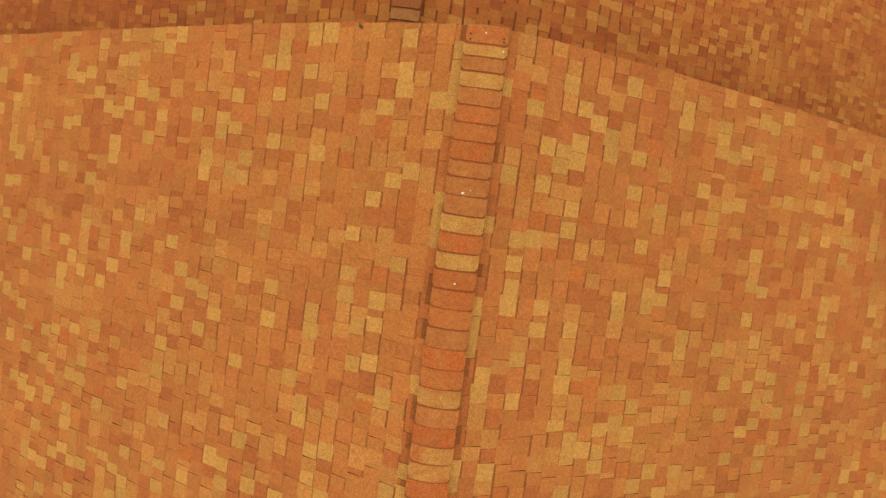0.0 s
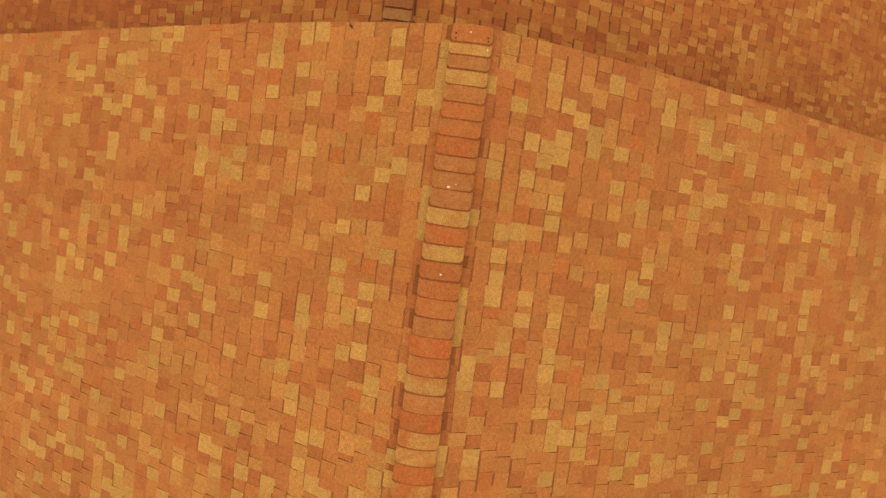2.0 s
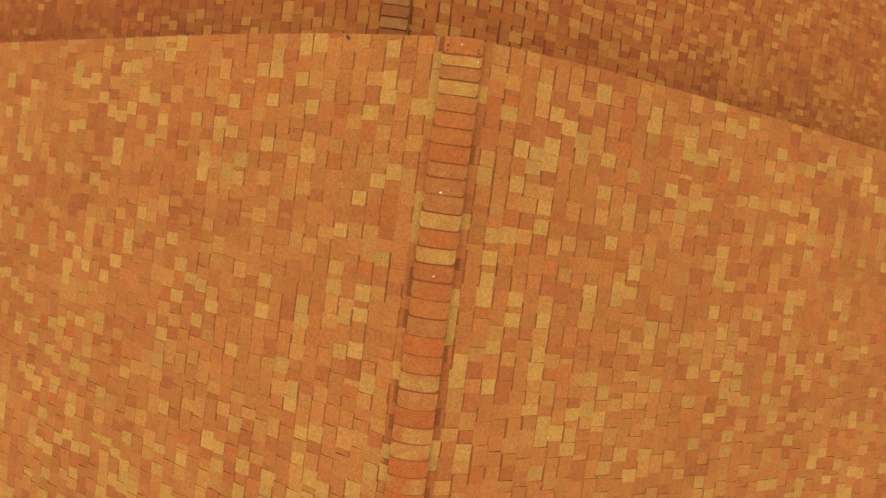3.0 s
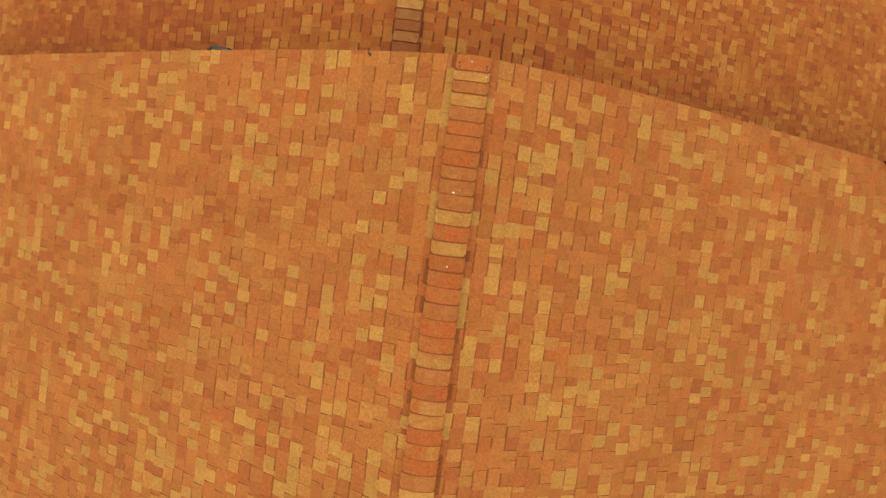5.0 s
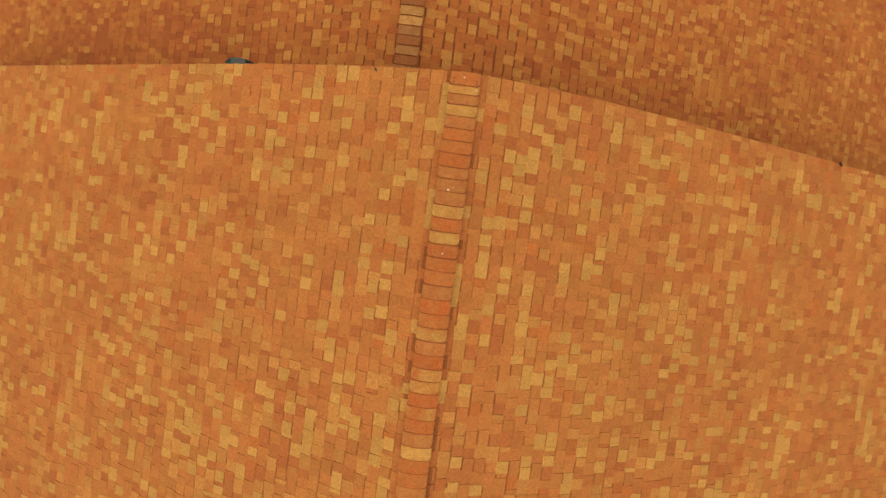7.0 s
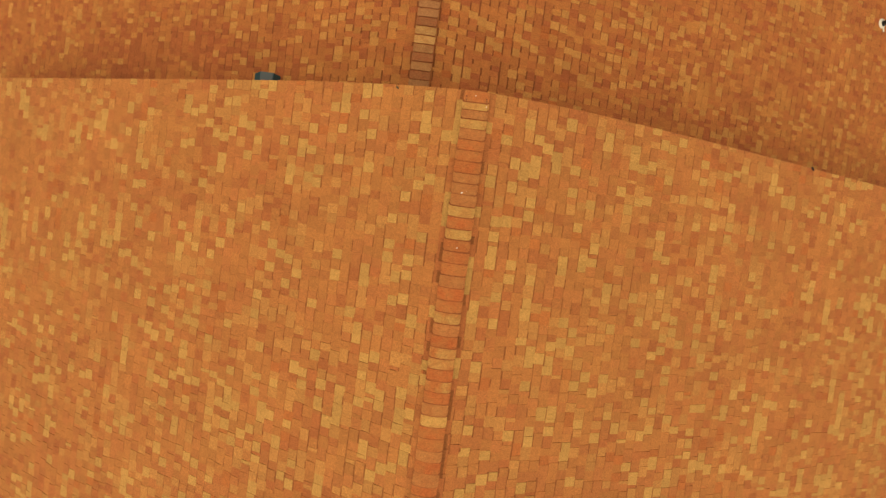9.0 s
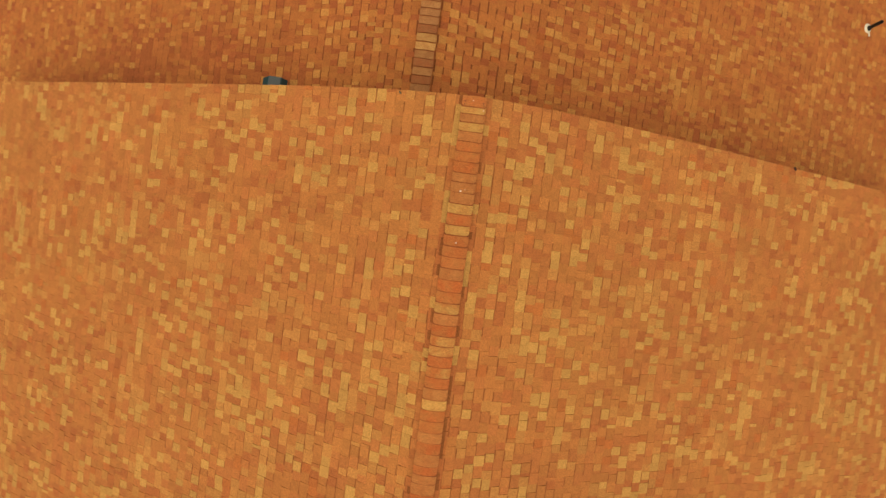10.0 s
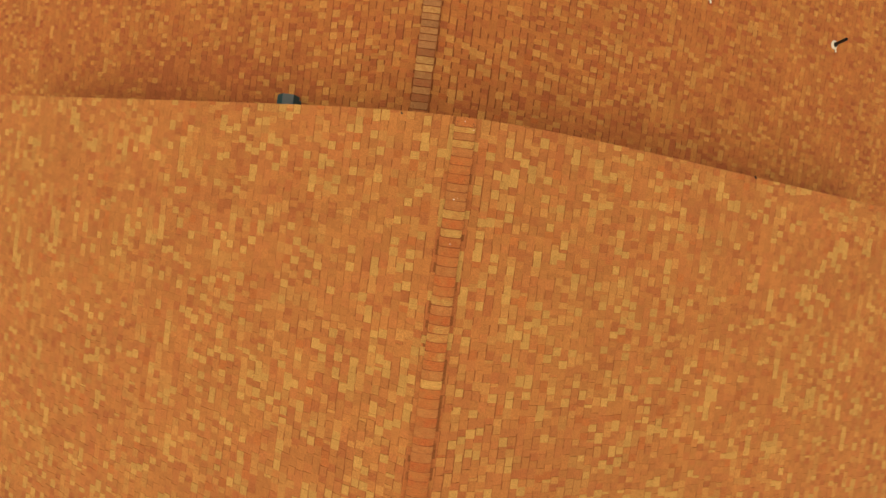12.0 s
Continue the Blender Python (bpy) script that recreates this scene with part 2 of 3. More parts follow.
def course_layout(rng, lo, hi, count, ends, shares, lengths, butt, marks, known, darker):
    """Rows of (course, start, end, shade, raised) for one slope; inside known (start, end, first course, last course) the palest tabs stand at marks alone."""
    lo0, hi0 = lo, hi
    for c in range(count):
        more = rake(butt(c) * 0.897) if ends else 0.0
        lo, hi = (lo0, hi0 + more) if ends > 0 else (lo0 - more, hi0)
        raised = rng.random() < 0.5
        mood, strip_end = 1.0, lo
        last, start = None, lo
        for u, u_end, fixed in cut_course(rng, lo, hi, lengths, marks.get(c, ())):
            if u >= strip_end:
                mood, strip_end = rng.choice((0.45, 0.7, 0.9, 1.1, 1.5, 2.1)), u + rng.uniform(0.5, 1.0)
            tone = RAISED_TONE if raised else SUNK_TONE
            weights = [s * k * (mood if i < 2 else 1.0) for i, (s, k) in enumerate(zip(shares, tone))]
            if known and known[0] < u < known[1] and known[2] <= c <= known[3]:
                weights[0] *= 0.05
                weights[1] *= 0.45 if c < 15 else 1.0
            # dark tints beside the ridge caps stand in for the caps' shade
            if c < 2 and ends:
                weights = [0.0, 0.02, 0.1, 0.5, 1.5, 0.1]
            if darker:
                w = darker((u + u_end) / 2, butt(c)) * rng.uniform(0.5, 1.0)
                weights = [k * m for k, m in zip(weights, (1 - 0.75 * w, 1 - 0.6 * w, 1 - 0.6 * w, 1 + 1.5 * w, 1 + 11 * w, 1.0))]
            if last is not None:
                weights[last] *= 0.9 if known and c <= known[3] else 2.4
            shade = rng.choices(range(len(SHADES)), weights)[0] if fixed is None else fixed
            b = hi if hi - u_end < 0.03 else u_end
            if b - start < 0.025:
                continue
            yield c, start, b, shade, raised
            start = b
            if b == hi:
                break
            raised = (not raised) if rng.random() < 0.93 else raised
            last = shade


def lay_shingles(roof_deck, lo, hi, reach, seed, near, blend_of, field, piece, lengths, butt, ends=0, straw=None, tan=None, known=None, darker=None, slits=0.4, bands=(0.018, 0.029)):
    """Every tab of one slope: those inside near (along0, along1, courses) as pieces of their own, the rest in one mesh."""
    rng = random.Random(seed)
    verts, faces, mats = [], [], []
    shared = {}
    count = next(c for c in range(200) if butt(c) > reach)
    along_y = roof_deck.matrix_world[1][0]
    marks = {}
    for tint, places in enumerate((straw or {}, tan or {})):
        for c, ys in places.items():
            marks.setdefault(c, []).extend((y * along_y, tint) for y in ys)
    cut = 0.004 if along_y > 0 else -0.001
    made, course, above, row = 0, -1, [], []
    shares = [blend_of[k][2] for k in SHADES]
    for c, a, b, shade, raised in course_layout(rng, lo, hi, count, ends, shares, lengths, butt, marks, known, darker):
        if rng.random() < (slits if c < 16 else slits * 0.5):
            slit = rng.uniform(0.001, 0.0022)
            a, b = (a + slit, b) if along_y > 0 else (a, b - slit)
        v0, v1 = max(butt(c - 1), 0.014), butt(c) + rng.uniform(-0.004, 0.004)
        thick = rng.uniform(0.0135, 0.017) if raised else rng.uniform(0.0065, 0.0085)
        skew = (cut + rng.uniform(-0.003, 0.003), cut + rng.uniform(-0.003, 0.003))
        if c != course:
            course, above, row = c, row, []
        row.append((a, b, raised))
        # below a raised tooth the band also paints in that tooth's shade
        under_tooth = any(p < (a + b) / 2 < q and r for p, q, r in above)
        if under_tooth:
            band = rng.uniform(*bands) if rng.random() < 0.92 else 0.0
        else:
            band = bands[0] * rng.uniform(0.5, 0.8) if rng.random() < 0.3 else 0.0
        # wide dark band: more of the caps' shade, painted on the first course
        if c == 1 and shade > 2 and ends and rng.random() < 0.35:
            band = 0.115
        if near[0] < a and b < near[1] and 0 < c < near[2] and made < 300:
            key = (shade, raised, (band > 0) + (band >= bands[0]) + (band > 0.1))
            if key not in shared:
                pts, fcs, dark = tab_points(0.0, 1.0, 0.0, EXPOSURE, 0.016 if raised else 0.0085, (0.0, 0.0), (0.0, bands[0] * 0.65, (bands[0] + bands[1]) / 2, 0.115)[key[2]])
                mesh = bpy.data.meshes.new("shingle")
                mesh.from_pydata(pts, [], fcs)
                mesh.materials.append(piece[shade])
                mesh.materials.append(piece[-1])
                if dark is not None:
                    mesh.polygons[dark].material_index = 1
                shared[key] = mesh
            ob = new("shingle", shared[key])
            ob.parent = roof_deck
            stretch = (v1 - v0) / EXPOSURE
            ob.location = (a, v0, 0.0)
            ob.scale = (b - a, stretch, rng.uniform(0.9, 1.1))
            made += 1
            continue
        pts, fcs, dark = tab_points(a, b, v0, v1, thick, skew, band)
        base = len(verts)
        verts += pts
        for i, f in enumerate(fcs):
            faces.append(tuple(base + k for k in f))
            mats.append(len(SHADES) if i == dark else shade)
    mesh = bpy.data.meshes.new("shingle_courses")
    mesh.from_pydata(verts, [], faces)
    for mat in field:
        mesh.materials.append(mat)
    mesh.polygons.foreach_set("material_index", mats)
    mesh.update()
    ob = new("shingle_courses", mesh)
    ob.parent = roof_deck
    tagged(ob, "laminated asphalt shingles in straw, amber and russet granules", kind="stuff")


CAP_BASE, CAP_BEND = 0.025, 0.16


def cap_fall(pitch_tan, x):
    """How far a cap, bent over a broad rounded ridge, drops at x from its crown."""
    return pitch_tan * (math.sqrt(x * x + CAP_BEND ** 2) - CAP_BEND)


def ridge_cap_mesh(pitch_tan, width, length, lift, shade_start=1.0):
    """One bent cap: head at y = length, rounded butt at y = 0; x across the ridge."""
    bm = bmesh.new()
    nx, round_r = 16, 0.020
    levels = (0.0, 0.25 * shade_start, 0.6 * shade_start, shade_start, 1.0) if shade_start < 1 else (0.0, 0.3, 0.6, 1.0)
    ny = len(levels) - 1
    grid = []
    for j in range(ny + 1):
        row = []
        for i in range(nx + 1):
            x = width * (i / nx - 0.5)
            s = levels[j]
            inset = max(0.0, abs(x) - (width / 2 - round_r))
            y0 = round_r - math.sqrt(max(round_r ** 2 - inset ** 2, 0.0)) - 0.006 * (1 - (2 * x / width) ** 2)
            y = y0 + (length - y0) * s
            z = CAP_BASE - cap_fall(pitch_tan, x) + lift * (1 - s)
            row.append(bm.verts.new((x, y, z)))
        grid.append(row)
    for j in range(ny):
        for i in range(nx):
            bm.faces.new((grid[j][i], grid[j][i + 1], grid[j + 1][i + 1], grid[j + 1][i]))
    rim = grid[0] + [r[-1] for r in grid[1:]] + grid[-1][-2::-1] + [r[0] for r in grid[-2:0:-1]]
    skirt = [bm.verts.new(v.co) for v in rim]
    low = [bm.verts.new((v.co.x, v.co.y, v.co.z - 0.014)) for v in skirt]
    for k in range(len(skirt)):
        n = (k + 1) % len(skirt)
        bm.faces.new((skirt[k], low[k], low[n], skirt[n]))
    bm.faces.new(low[::-1])
    mesh = bpy.data.meshes.new("ridge_cap")
    bm.to_mesh(mesh)
    bm.free()
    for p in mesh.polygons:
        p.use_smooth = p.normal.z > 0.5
        # the covered end of the cap takes the painted shade colour
        if p.use_smooth and p.center.y > shade_start * length:
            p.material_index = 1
    return mesh


def lay_caps(name, roof, y_top, y_end, width, steps, caps_of, shades, seed, label, lift=0.020):
    """A ridge: a bare wooden batten with its caps on it, laid towards y_top; the last one is cut short."""
    rng = random.Random(seed)
    ridge = part(name, box(-0.03, y_end, -0.06, 0.03, y_top - 0.01, -0.012), deck_mat, None)
    ridge.location = (roof["x"], 0, roof["z"])
    tagged(ridge, label, "ridge", kind="structure")
    t = math.tan(roof["pitch"])
    for side in (-1, 1):
        x0, x1 = side * 0.02, side * (width / 2 - 0.022)
        ends = [(x, z - t * abs(x)) for x, z in ((x0, 0.0), (x1, 0.004), (x1, 0.042), (x0, 0.018))]
        bm = hull([(x, y, z) for y in (y_end, y_top - 0.015) for x, z in ends],
                  [(0, 1, 2, 3), (7, 6, 5, 4)] + [(i, (i + 1) % 4, (i + 1) % 4 + 4, i + 4) for i in range(4)])
        part("ridge_vent", bm, vent_mat, ridge, "dark plastic ridge vent under the caps")
    y, k, caps = y_top, 0, []
    while y > y_end:
        step = steps[k] if k < len(steps) else 0.132 * rng.uniform(0.95, 1.05)
        shade = shades[k] if k < len(shades) else rng.choice(list(caps_of))
        y -= step
        if k:
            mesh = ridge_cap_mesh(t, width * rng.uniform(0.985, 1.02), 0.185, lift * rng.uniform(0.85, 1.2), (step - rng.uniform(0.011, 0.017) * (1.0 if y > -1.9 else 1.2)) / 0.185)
        else:
            mesh = ridge_cap_mesh(t, width * 0.97, step, 0.018)
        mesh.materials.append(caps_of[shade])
        # the painted shade line is darker along the south part of the ridge
        mesh.materials.append(cap_shade_mat if y > -1.9 else deep_cap_shade_mat)
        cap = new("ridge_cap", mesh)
        cap.parent = ridge
        cap.matrix_basis = pose(rng.uniform(-0.003, 0.003), y, 0, rng.uniform(-0.3, 0.3), 0, rng.uniform(-1.0, 1.0))
        caps.append(cap)
        k += 1
    return ridge, caps


NEAR_REACH, NEAR_END = 12.6, -9.4
upper_w, uw0, uw1 = deck("upper_roof_west", UPPER, -1, NEAR_REACH, NEAR_END, 0.0, "upper roof slope with amber laminated asphalt shingles")
upper_e, ue0, ue1 = deck("upper_roof_east", UPPER, 1, NEAR_REACH, NEAR_END, 0.0, "upper roof slope with amber laminated asphalt shingles")
lower_w, lw0, lw1 = deck("lower_roof_west", LOWER, -1, 15.2, -1.2, 8.0, "lower roof slope with weathered russet laminated asphalt shingles")
lower_e, le0, le1 = deck("lower_roof_east", LOWER, 1, 15.2, -1.2, 8.0, "lower roof slope with weathered russet laminated asphalt shingles")

UPPER_STEPS = [
    0.122, 0.090, 0.101, 0.110, 0.122, 0.118, 0.126, 0.134, 0.114, 0.129, 0.133, 0.126, 0.135, 0.122, 0.134, 0.138, 0.139, 0.141,
    0.147, 0.138, 0.134, 0.141, 0.135, 0.125, 0.127, 0.136, 0.132, 0.135, 0.140, 0.135, 0.135, 0.145, 0.130, 0.140, 0.155, 0.110,
    0.112, 0.138, 0.135, 0.135, 0.105,
]
UPPER_CAPS = "osasadodaaasdsoooadomadmmdmdasdoadadaadodoaodoaoodoodaoododaoodaoodoodaood"
ridge_up, caps_up = lay_caps("upper_ridge", UPPER, 0.035, NEAR_END, 0.30, UPPER_STEPS, CAPS, UPPER_CAPS, 5,
                             "upper ridge covered with overlapping bent shingle caps")
LOWER_CAPS = "brbyrbbrbrybbrbrbbyrbrbbrbrybrrbbrbbyybrbrbbbytbtbbryytrtrbrbbrbrb"
ridge_low, caps_low = lay_caps("lower_ridge", LOWER, 8.0, -1.2, 0.315, [0.1251] * 50 + [0.136] * 30, OLD_CAPS, LOWER_CAPS, 8,
                               "lower ridge covered with overlapping bent shingle caps", 0.032)

# the end cap is face-nailed; two more caps carry white spots
for k, (x, y) in enumerate(((-0.117, 0.053), (-0.115, 0.016), (0.116, 0.016), (0.113, 0.040))):
    nail = part("nail", tube(0.006, 0, 0.004, sides=10), nail_mat, caps_up[0], "dark face-driven roofing nail")
    nail.location = (x, y, CAP_BASE + 0.002 + 0.018 * (1 - y / 0.115) - cap_fall(0.4933, x))


def spot(cap, x, y, size, lift, smear=1.0):
    bm = bmesh.new()
    n = 14
    ring = [bm.verts.new((size * (1 + 0.18 * math.sin(3 * a)) * math.cos(a), smear * size * (1 + 0.12 * math.cos(2 * a)) * math.sin(a), 0)) for a in [i * math.tau / n for i in range(n)]]
    tip = bm.verts.new((0, 0, 0.003))
    for i in range(n):
        bm.faces.new((ring[i], ring[(i + 1) % n], tip))
    ob = part("spot", bm, lime_mat, cap, "chalky white dropping")
    ob.location = (x, y, CAP_BASE + 0.002 + lift * (1 - y / 0.185) - cap_fall(0.4933, x))


# ---- walls and ground that carry the roofs ----
def gable_wall(name, x0, x1, y0, y1, base, roof, label):
    """A wall under a gable roof, standing up to the underside of its deck."""
    t = math.tan(roof["pitch"])
    under = 0.06
    zs = [roof["z"] - t * abs(x - roof["x"]) - under for x in (x0, roof["x"], x1)]
    prof = [(x0, base), (x1, base), (x1, zs[2]), (roof["x"], zs[1]), (x0, zs[0])]
    bm = hull([(x, y, z) for y in (y0, y1) for x, z in prof],
              [(0, 1, 2, 3, 4), (9, 8, 7, 6, 5)] + [(i, (i + 1) % 5, (i + 1) % 5 + 5, i + 5) for i in range(5)])
    return tagged(part(name, bm, wall_mat, None), label, "wall", kind="structure")


gable_wall("wall_north", -9.2, 9.6, -0.29, -0.04, 0.0, UPPER, "plain brown gable wall under the upper roof")
gable_wall("wall_south", -9.2, 9.6, -9.1, -8.85, 0.0, UPPER, "plain brown gable wall under the upper roof")
gable_wall("wall_far", -13.6, 11.9, 7.4, 7.65, 0.0, LOWER, "plain brown gable wall under the lower roof")
for name, x0, x1, y0, y1, top in (("wall_west", -13.85, -13.6, -0.6, 7.65, 4.2), ("wall_east", 11.9, 12.15, -0.6, 7.65, 4.2),
                                  ("wall_upper_west", -9.45, -9.2, -9.1, -0.04, 8.3), ("wall_upper_east", 9.6, 9.85, -9.1, -0.04, 8.1)):
    tagged(part(name, box(x0, y0, 0, x1, y1, top), wall_mat, None), "plain brown side wall under the eaves", "wall", kind="structure")
ground = part("ground", hull([(-900, -900, 0), (900, -900, 0), (900, 900, 0), (-900, 900, 0)], [(0, 1, 2, 3)]), grass_mat, None)
tagged(ground, "dry grass lawn reaching to the horizon", "ground", kind="structure")


# ---- things on the lower roof ----
def lower_z(x):
    return LOWER["z"] - 0.479 * abs(x - LOWER["x"])


def roof_vent(x, y):
    """Box ventilator with a faceted metal hood on a curb."""
    z = lower_z(x)
    vent = tagged(new("roof_vent"), "teal sheet-metal roof vent with a faceted hood", "roof vent")
    vent.location = (x, y, z)
    part("curb", box(-0.17, -0.2, -0.12, 0.15, 0.2, 0.36, 0.008), steel_mat, vent)
    part("flange", hull([(a, b, 0.479 * a + c) for c in (0.012, 0.022) for b in (-0.25, 0.25) for a in (-0.22, 0.13)],
                        [(0, 1, 3, 2), (4, 6, 7, 5), (0, 4, 5, 1), (2, 3, 7, 6), (0, 2, 6, 4), (1, 5, 7, 3)]), steel_mat, vent)
    sides = hull([(-0.27, -0.27, 0.34), (-0.27, 0.27, 0.34), (-0.10, 0.27, 0.56), (-0.10, -0.27, 0.56),
                  (0.12, -0.27, 0.56), (0.12, 0.27, 0.56), (0.18, -0.27, 0.36), (0.18, 0.27, 0.36)],
                 [(0, 1, 2, 3), (4, 5, 7, 6), (0, 3, 4, 6), (1, 7, 5, 2), (0, 6, 7, 1), (2, 5, 4, 3)])
    bmesh.ops.bevel(sides, geom=sides.edges[:], offset=0.006, segments=2, affect="EDGES")
    hood = part("hood", sides, steel_mat, vent, "dark teal folded steel hood")
    part("top_plate", box(-0.095, -0.262, 0.561, 0.115, 0.262, 0.566), top_mat, hood, "faded grey top plate")
    for k in range(3):
        part("louver", box(0.151, -0.15, 0.10 + 0.07 * k, 0.16, 0.15, 0.14 + 0.07 * k), dark_mat, vent, "black louver slot")


def pipe_vent(x, y, height, side_slope):
    """Plumbing vent: a black pipe through a white boot lying on the slope."""
    vent = tagged(new("plumbing_vent"), "black plastic vent pipe in a white roof boot", "vent pipe", "plumbing vents")
    vent.location = (x, y, lower_z(x))
    part("pipe", tube(0.041, -0.1, height, 0.034), pipe_mat, vent)
    m = pose(0, 0, 0, 0, math.degrees(math.atan(0.479)) * side_slope, 0)
    plate = box(-0.005, -0.19, 0.013, 0.05, -0.02, 0.021, 0.003)
    plate.transform(m @ pose(0, 0, 0, 0, 0, 20))
    boot = part("flashing", plate, white_mat, vent, "white sealant tail of the flashing")
    cone = tube(0.125, 0.0, 0.035, sides=24, top_radius=0.088)
    cone.transform(m)
    part("boot", cone, white_mat, boot)
    collar = tube(0.066, 0.036, 0.07, sides=24, top_radius=0.046)
    collar.transform(m)
    part("collar", collar, pipe_mat, boot, "black rubber collar")


roof_vent(-3.47, 0.352)
pipe_vent(9.25, 4.507, 0.47, 1)
pipe_vent(5.07, 4.47, 0.30, 1)

# ---- edges ----
def drip_edge(name, side):
    """A thin folded strip that follows the flared rake."""
    pts, faces = [], []
    xs = [0.02, 0.5, 1.0, 1.7, 2.6, 4.0, 6.0, 8.5, NEAR_REACH * 0.896]
    for x in xs:
        y, z = rake(x), UPPER["z"] - 0.4933 * x
        pts += [(side * x, y - 0.03, z - 0.004), (side * x, y + 0.006, z - 0.004), (side * x, y + 0.006, z - 0.07), (side * x, y - 0.03, z - 0.07)]
    for i in range(len(xs) - 1):
        for k in range(4):
            faces.append((4 * i + k, 4 * i + (k + 1) % 4, 4 * i + 4 + (k + 1) % 4, 4 * i + 4 + k))
    n = len(pts)
    faces += [(0, 1, 2, 3), (n - 4, n - 3, n - 2, n - 1)]
    tagged(part(name, hull(pts, faces), trim_mat, None), "brown metal drip edge along the rake", "trim", kind="structure")


drip_edge("drip_edge_west", -1)
drip_edge("drip_edge_east", 1)


def caps_near(y):
    return max((c for c in caps_up if c.location.y < y), key=lambda c: c.location.y)


for x, y, size in ((-0.025, -1.122, 0.011), (0.027, -1.097, 0.004), (0.005, -1.748, 0.008), (0.124, -0.132, 0.0045)):
    cap = caps_near(y)
    spot(cap, x, min(max(y - cap.location.y, 0.008), 0.12), size, 0.020, 1.8 if x > 0.1 else 0.85)


spot(caps_up[0], -0.014, 0.063, 0.006, 0.018)


def twig(x, size, shift):
    """A short forked twig caught on the rake."""
    bm = tube(size, -size, size * 2.4, sides=8, top_radius=size * 0.6)
    bm.transform(pose(0, 0, 0, 70, 0, 25))
    ob = part("twig", bm, nail_mat, None)
    fork = tube(size * 0.45, 0, size * 2.0, sides=6, top_radius=size * 0.25)
    fork.transform(pose(0, 0, 0, 60, 30, -20))
    part("fork", fork, nail_mat, ob)
    ob.location = (x, rake(x) + shift, UPPER["z"] - 0.4933 * abs(x) + 0.012)
    tagged(ob, "small dark forked twig caught on the rake edge", "twig")


def dry_leaf(x, shift, length, width):
    """A curled leaf: two raised halves along a bent rib, on a short stalk."""
    bm = bmesh.new()
    rows = []
    for i in range(7):
        s = i / 6
        half = width * math.sin(math.pi * min(0.08 + 0.92 * s, 0.97)) ** 0.8
        lift = 0.012 * math.sin(math.pi * s) + 0.010 * s * s
        rows.append([bm.verts.new((side * half * 0.75, length * (s - 0.5), lift + abs(side) * half * 0.7)) for side in (-1, -0.5, 0, 0.5, 1)])
    for a, b in zip(rows, rows[1:]):
        for k in range(4):
            bm.faces.new((a[k], a[k + 1], b[k + 1], b[k]))
    bmesh.ops.solidify(bm, geom=bm.faces[:], thickness=0.0015)
    ob = part("dry_leaf", bm, leaf_mat, None)
    stalk = tube(0.0018, 0, length * 0.4, sides=6, top_radius=0.001)
    stalk.transform(pose(0, length * 0.45, 0.008, -75))
    part("stalk", stalk, nail_mat, ob)
    ob.matrix_world = pose(x, rake(x) + shift, UPPER["z"] - 0.4933 * abs(x) + 0.014, 0, -26, 35)
    tagged(ob, "curled grey-brown dry leaf on the rake edge", "leaf")


dry_leaf(-0.955, -0.028, 0.046, 0.016)
twig(5.46, 0.018, 0.004)

# ---- shingles ----
# where the palest tabs lie: course, and how far along the ridge
WEST_STRAW = {
    1: (-0.13, -0.26, -0.38, -0.51, -1.18, -1.33, -1.46, -2.52, -3.16, -3.33), 2: (-0.48, -3.36), 3: (-1.0, -1.69, -2.67, -3.56),
    4: (-0.03, -0.27, -0.41, -1.08, -1.98, -2.16, -2.45), 5: (-0.54, -1.23, -2.2, -2.49, -3.66), 6: (-1.51, -1.82, -1.98, -3.22),
    7: (-3.26,), 8: (-2.17, -2.32, -2.91, -3.05), 9: (0.02, -0.51, -0.92, -2.74, -3.86), 10: (-0.01, -0.27), 11: (-2.05, -2.32, -3.74),
    12: (-0.07, -0.2, -0.46, -0.85, -3.39), 13: (-0.19, -2.74, -3.66, -3.82), 14: (-1.01, -1.18), 15: (-0.48, -0.76, -1.12, -2.4),
    16: (-0.68, -0.8, -2.23, -2.56, -3.92), 17: (-1.03, -1.18, -2.18, -4.28), 18: (-0.66, -2.07, -2.38, -3.49), 19: (-1.84, -2.79, -3.06),
    20: (0.06, -4.4),
}
WEST_TAN = {
    2: (-0.76, -2.99), 3: (-0.33, -1.96, -2.83, -3.15), 4: (-0.69, -0.92, -1.66), 5: (-0.27, -0.95, -1.49), 6: (-0.62, -2.26),
    7: (-0.83, -2.98), 8: (-1.68, -2.46, -2.59), 9: (-0.79, -1.65, -2.94), 10: (-0.54, -0.99, -1.25), 11: (-1.37,), 12: (-1.15, -1.61),
    13: (-0.59,),
}
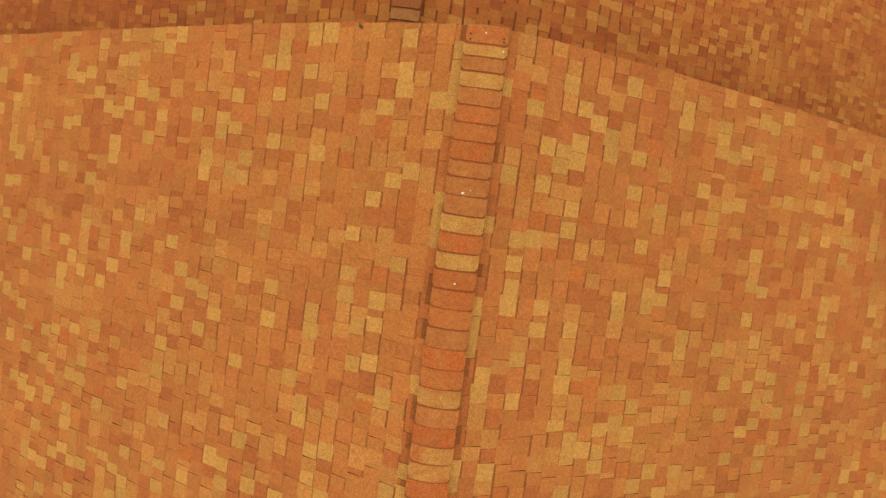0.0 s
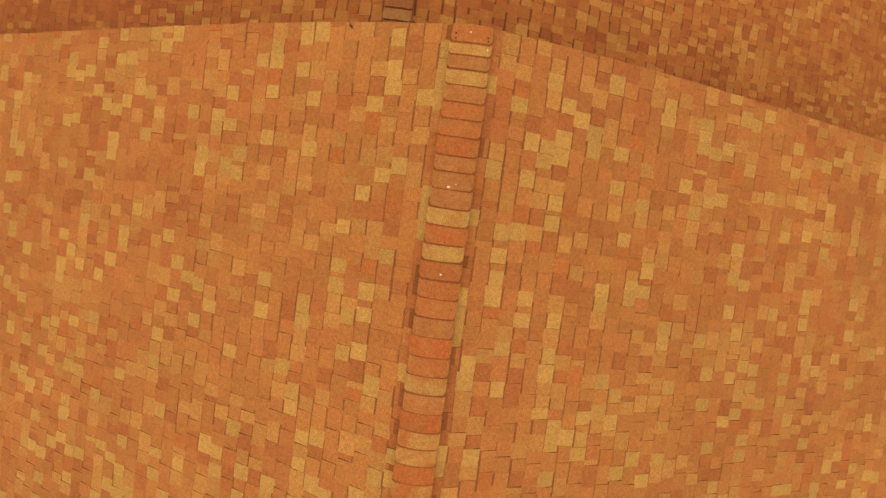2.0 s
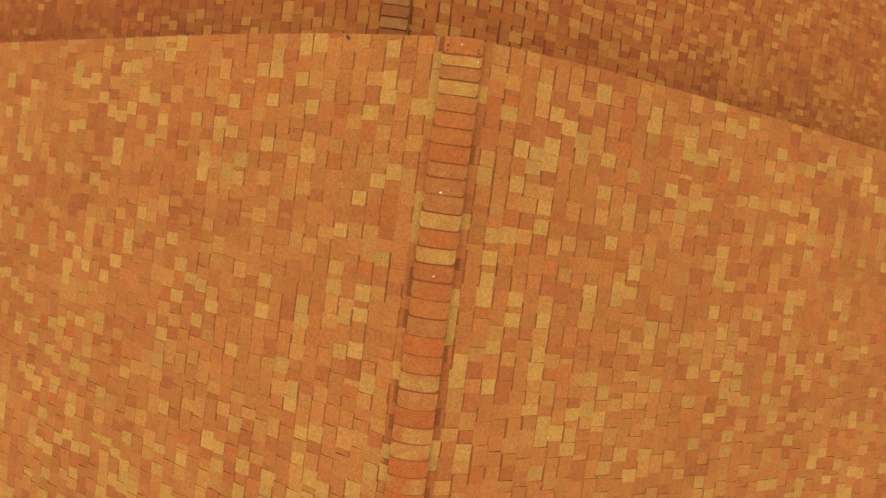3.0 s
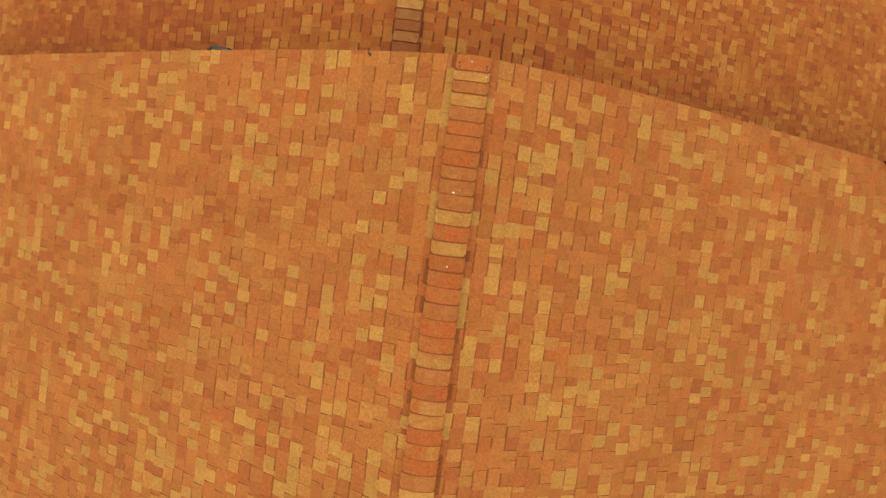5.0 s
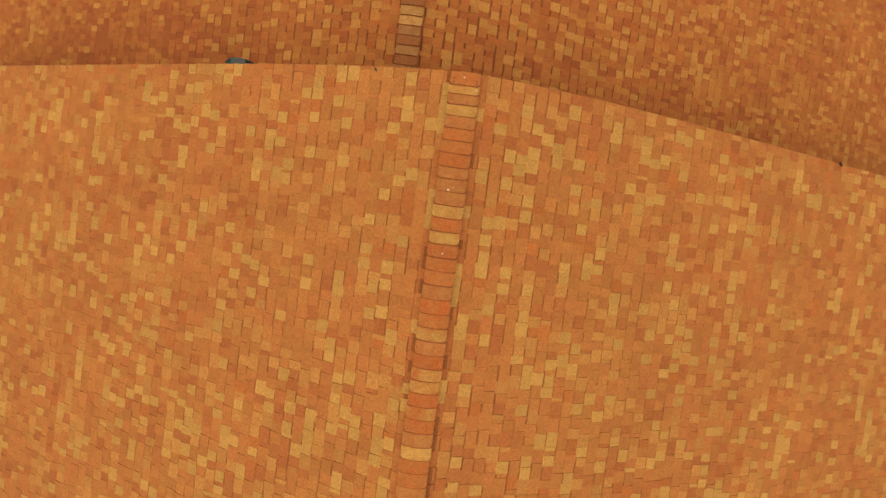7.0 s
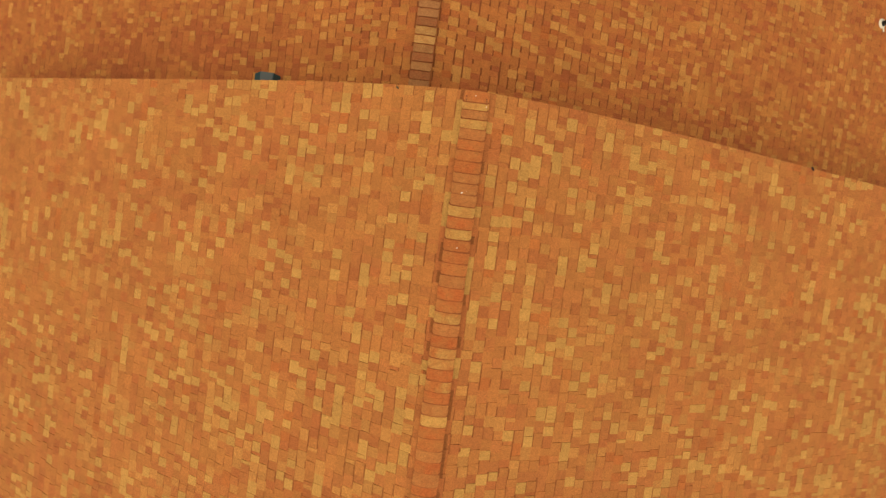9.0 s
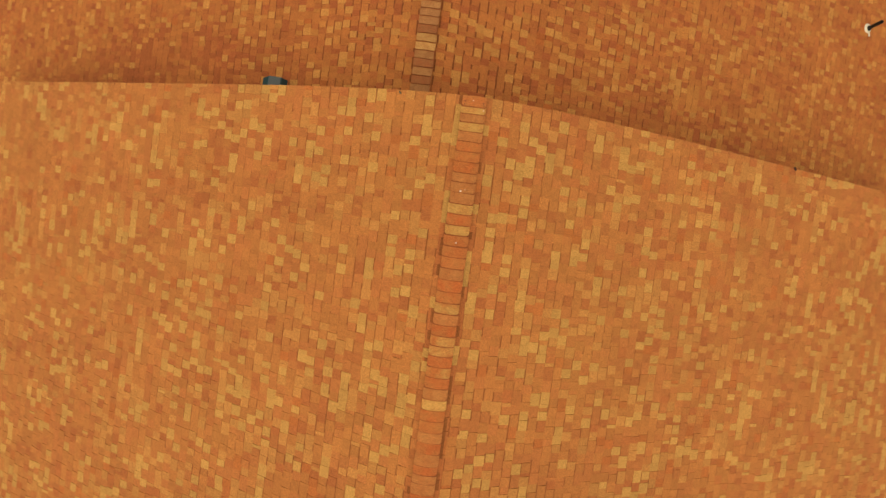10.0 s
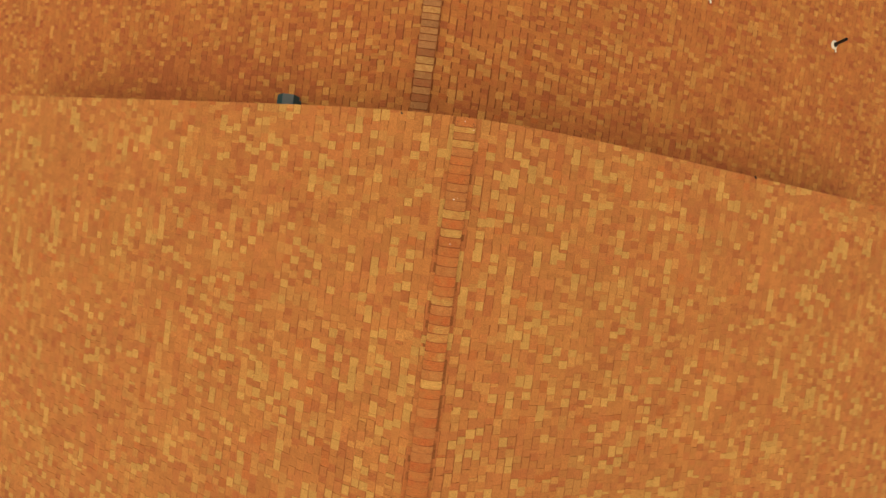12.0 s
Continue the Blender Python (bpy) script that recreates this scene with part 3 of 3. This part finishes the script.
EAST_STRAW = {
    1: (-0.34, -1.31, -1.9, -2.06, -2.21, -3.09, -3.2), 2: (-0.94, -2.4, -2.55), 3: (-0.43, -1.39, -1.57, -1.74, -1.89, -3.13),
    4: (-0.68, -0.96, -1.37, -2.28, -2.6), 5: (-0.19, -0.7, -0.8, -1.88, -2.05), 6: (-0.35, -0.61, -0.75, -1.11, -1.27),
    7: (-0.43, -2.04, -2.33, -2.48, -2.79), 8: (-0.51, -2.92, -3.07, -3.36), 9: (-3.01,), 10: (-0.62, -0.9, -1.88, -2.85, -3.04, -3.16),
    11: (-1.32, -2.54), 12: (-1.01, -1.67, -1.82, -2.66, -2.9), 13: (-0.13, -0.26, -1.74, -3.36), 14: (-3.24,),
    15: (-0.77, -2.05, -2.19, -3.45), 16: (-0.21, -0.29, -0.41, -0.99, -2.59, -3.26), 17: (-0.43, -0.87), 18: (-0.36, -0.83, -2.15),
    19: (-0.05, -2.76),
}
EAST_TAN = {
    2: (-0.15,), 3: (-0.19, -1.15, -2.34), 4: (0.03,), 5: (-0.33, -0.99, -1.11, -2.37), 6: (-0.99, -3.1), 7: (-0.14, -1.42, -2.71, -3.04),
    8: (-2.61,), 10: (-1.11, -2.54), 11: (-2.93,), 12: (0.04, -0.1, -0.71, -1.63), 13: (-0.34, -1.42), 14: (-1.03,),
}
WEST_STRAW_BELOW = {
    21: (-0.04, -0.68, -3.93, -4.22, -4.34), 22: (0.08, -0.49, -0.9, -1.64, -3.29, -4.42), 23: (-1.88, -4.6), 24: (-0.15, -0.58, -2.18),
    25: (0.09, -0.16, -0.67, -0.96, -1.12, -2.37, -2.82), 26: (-0.62, -3.22, -3.41, -4.27, -4.56),
    27: (0.01, -0.48, -1.36, -1.83, -2.31, -3.77), 28: (-0.28, -2.18, -4.27), 29: (-0.33, -0.78, -2.03, -2.33, -2.49, -2.99),
    30: (-0.14, -0.29, -0.81, -1.27, -3.03, -3.34, -4.07, -4.41),
}
EAST_STRAW_BELOW = {
    20: (-0.08, -0.5, -1.26, -1.54, -1.86, -3.19), 21: (0.04, -1.59, -2.07, -2.5, -2.93, -3.59), 22: (-0.72, -2.38, -2.68, -2.86),
    23: (-2.42, -2.59, -3.13, -3.29), 24: (-0.18, -0.42, -1.07, -1.85, -2.76), 25: (-0.7,), 26: (-1.02, -2.51, -2.74),
    27: (-0.28, -1.63, -1.76, -1.93, -2.95), 28: (-0.71, -0.99, -1.16, -2.31, -3.7), 29: (-0.12, -2.42, -3.21), 31: (-0.98, -2.28, -3.72),
    32: (-1.67, -2.01),
}
LOWER_WEST_PALE = {
    9: (1.28,), 10: (1.92, 1.68, 1.13, 1.0), 11: (2.11, 1.65), 12: (1.59, 1.38), 13: (2.1, 1.9), 15: (1.57, 1.33), 16: (1.99,),
    18: (1.98, 0.87), 19: (1.1,), 20: (1.9, 1.06), 21: (1.56,), 22: (2.1, 1.85, 0.96), 23: (1.45,), 24: (2.07, 1.82, 1.63), 25: (2.0,),
    26: (1.11,), 27: (1.88,),
}
LOWER_EAST_PALE = {
    2: (1.44,), 3: (1.9, 1.66, 1.34), 4: (1.2, 0.94), 5: (1.85, 0.97), 6: (1.79, 1.39), 7: (1.76, 1.53), 8: (1.68, 1.47),
    10: (2.12, 1.71, 1.47, 1.11), 11: (1.93, 1.66), 12: (1.61,), 13: (1.47,), 14: (2.09,), 15: (2.33, 2.08, 1.52), 16: (1.75, 1.5),
    17: (2.36, 1.73), 18: (1.37,), 19: (2.32, 1.28), 20: (2.18,), 21: (2.45, 1.86, 1.64), 22: (2.1, 1.87, 1.38), 23: (1.68, 1.45),
    24: (2.64, 2.39, 2.06), 25: (2.69, 2.34, 1.54), 26: (2.27,), 27: (2.64, 1.63), 28: (1.91,), 29: (2.6,), 31: (2.54, 2.08, 1.8),
    32: (1.91,),
}

KNOWN = 3.6
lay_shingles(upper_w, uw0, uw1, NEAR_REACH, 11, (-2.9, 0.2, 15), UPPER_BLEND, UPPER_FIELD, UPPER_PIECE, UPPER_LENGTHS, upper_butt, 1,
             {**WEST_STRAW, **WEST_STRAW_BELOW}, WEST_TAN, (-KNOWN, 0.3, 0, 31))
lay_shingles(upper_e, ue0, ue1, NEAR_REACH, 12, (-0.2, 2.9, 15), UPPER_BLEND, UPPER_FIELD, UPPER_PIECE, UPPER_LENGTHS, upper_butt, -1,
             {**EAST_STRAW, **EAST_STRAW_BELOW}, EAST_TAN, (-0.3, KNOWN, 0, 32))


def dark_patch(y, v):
    """One broad patch of the lower west slope where the darker tints are drawn more often."""
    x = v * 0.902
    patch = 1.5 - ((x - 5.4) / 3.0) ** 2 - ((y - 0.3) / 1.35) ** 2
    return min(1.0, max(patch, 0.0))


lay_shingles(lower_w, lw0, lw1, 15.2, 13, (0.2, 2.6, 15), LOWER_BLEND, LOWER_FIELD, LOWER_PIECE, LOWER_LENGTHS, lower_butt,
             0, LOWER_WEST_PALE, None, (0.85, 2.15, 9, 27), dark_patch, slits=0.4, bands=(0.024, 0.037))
lay_shingles(lower_e, le0, le1, 15.2, 14, (-2.6, -0.2, 15), LOWER_BLEND, LOWER_FIELD, LOWER_PIECE, LOWER_LENGTHS, lower_butt,
             0, LOWER_EAST_PALE, None, (-2.5, -0.95, 2, 30), slits=0.4, bands=(0.024, 0.037))
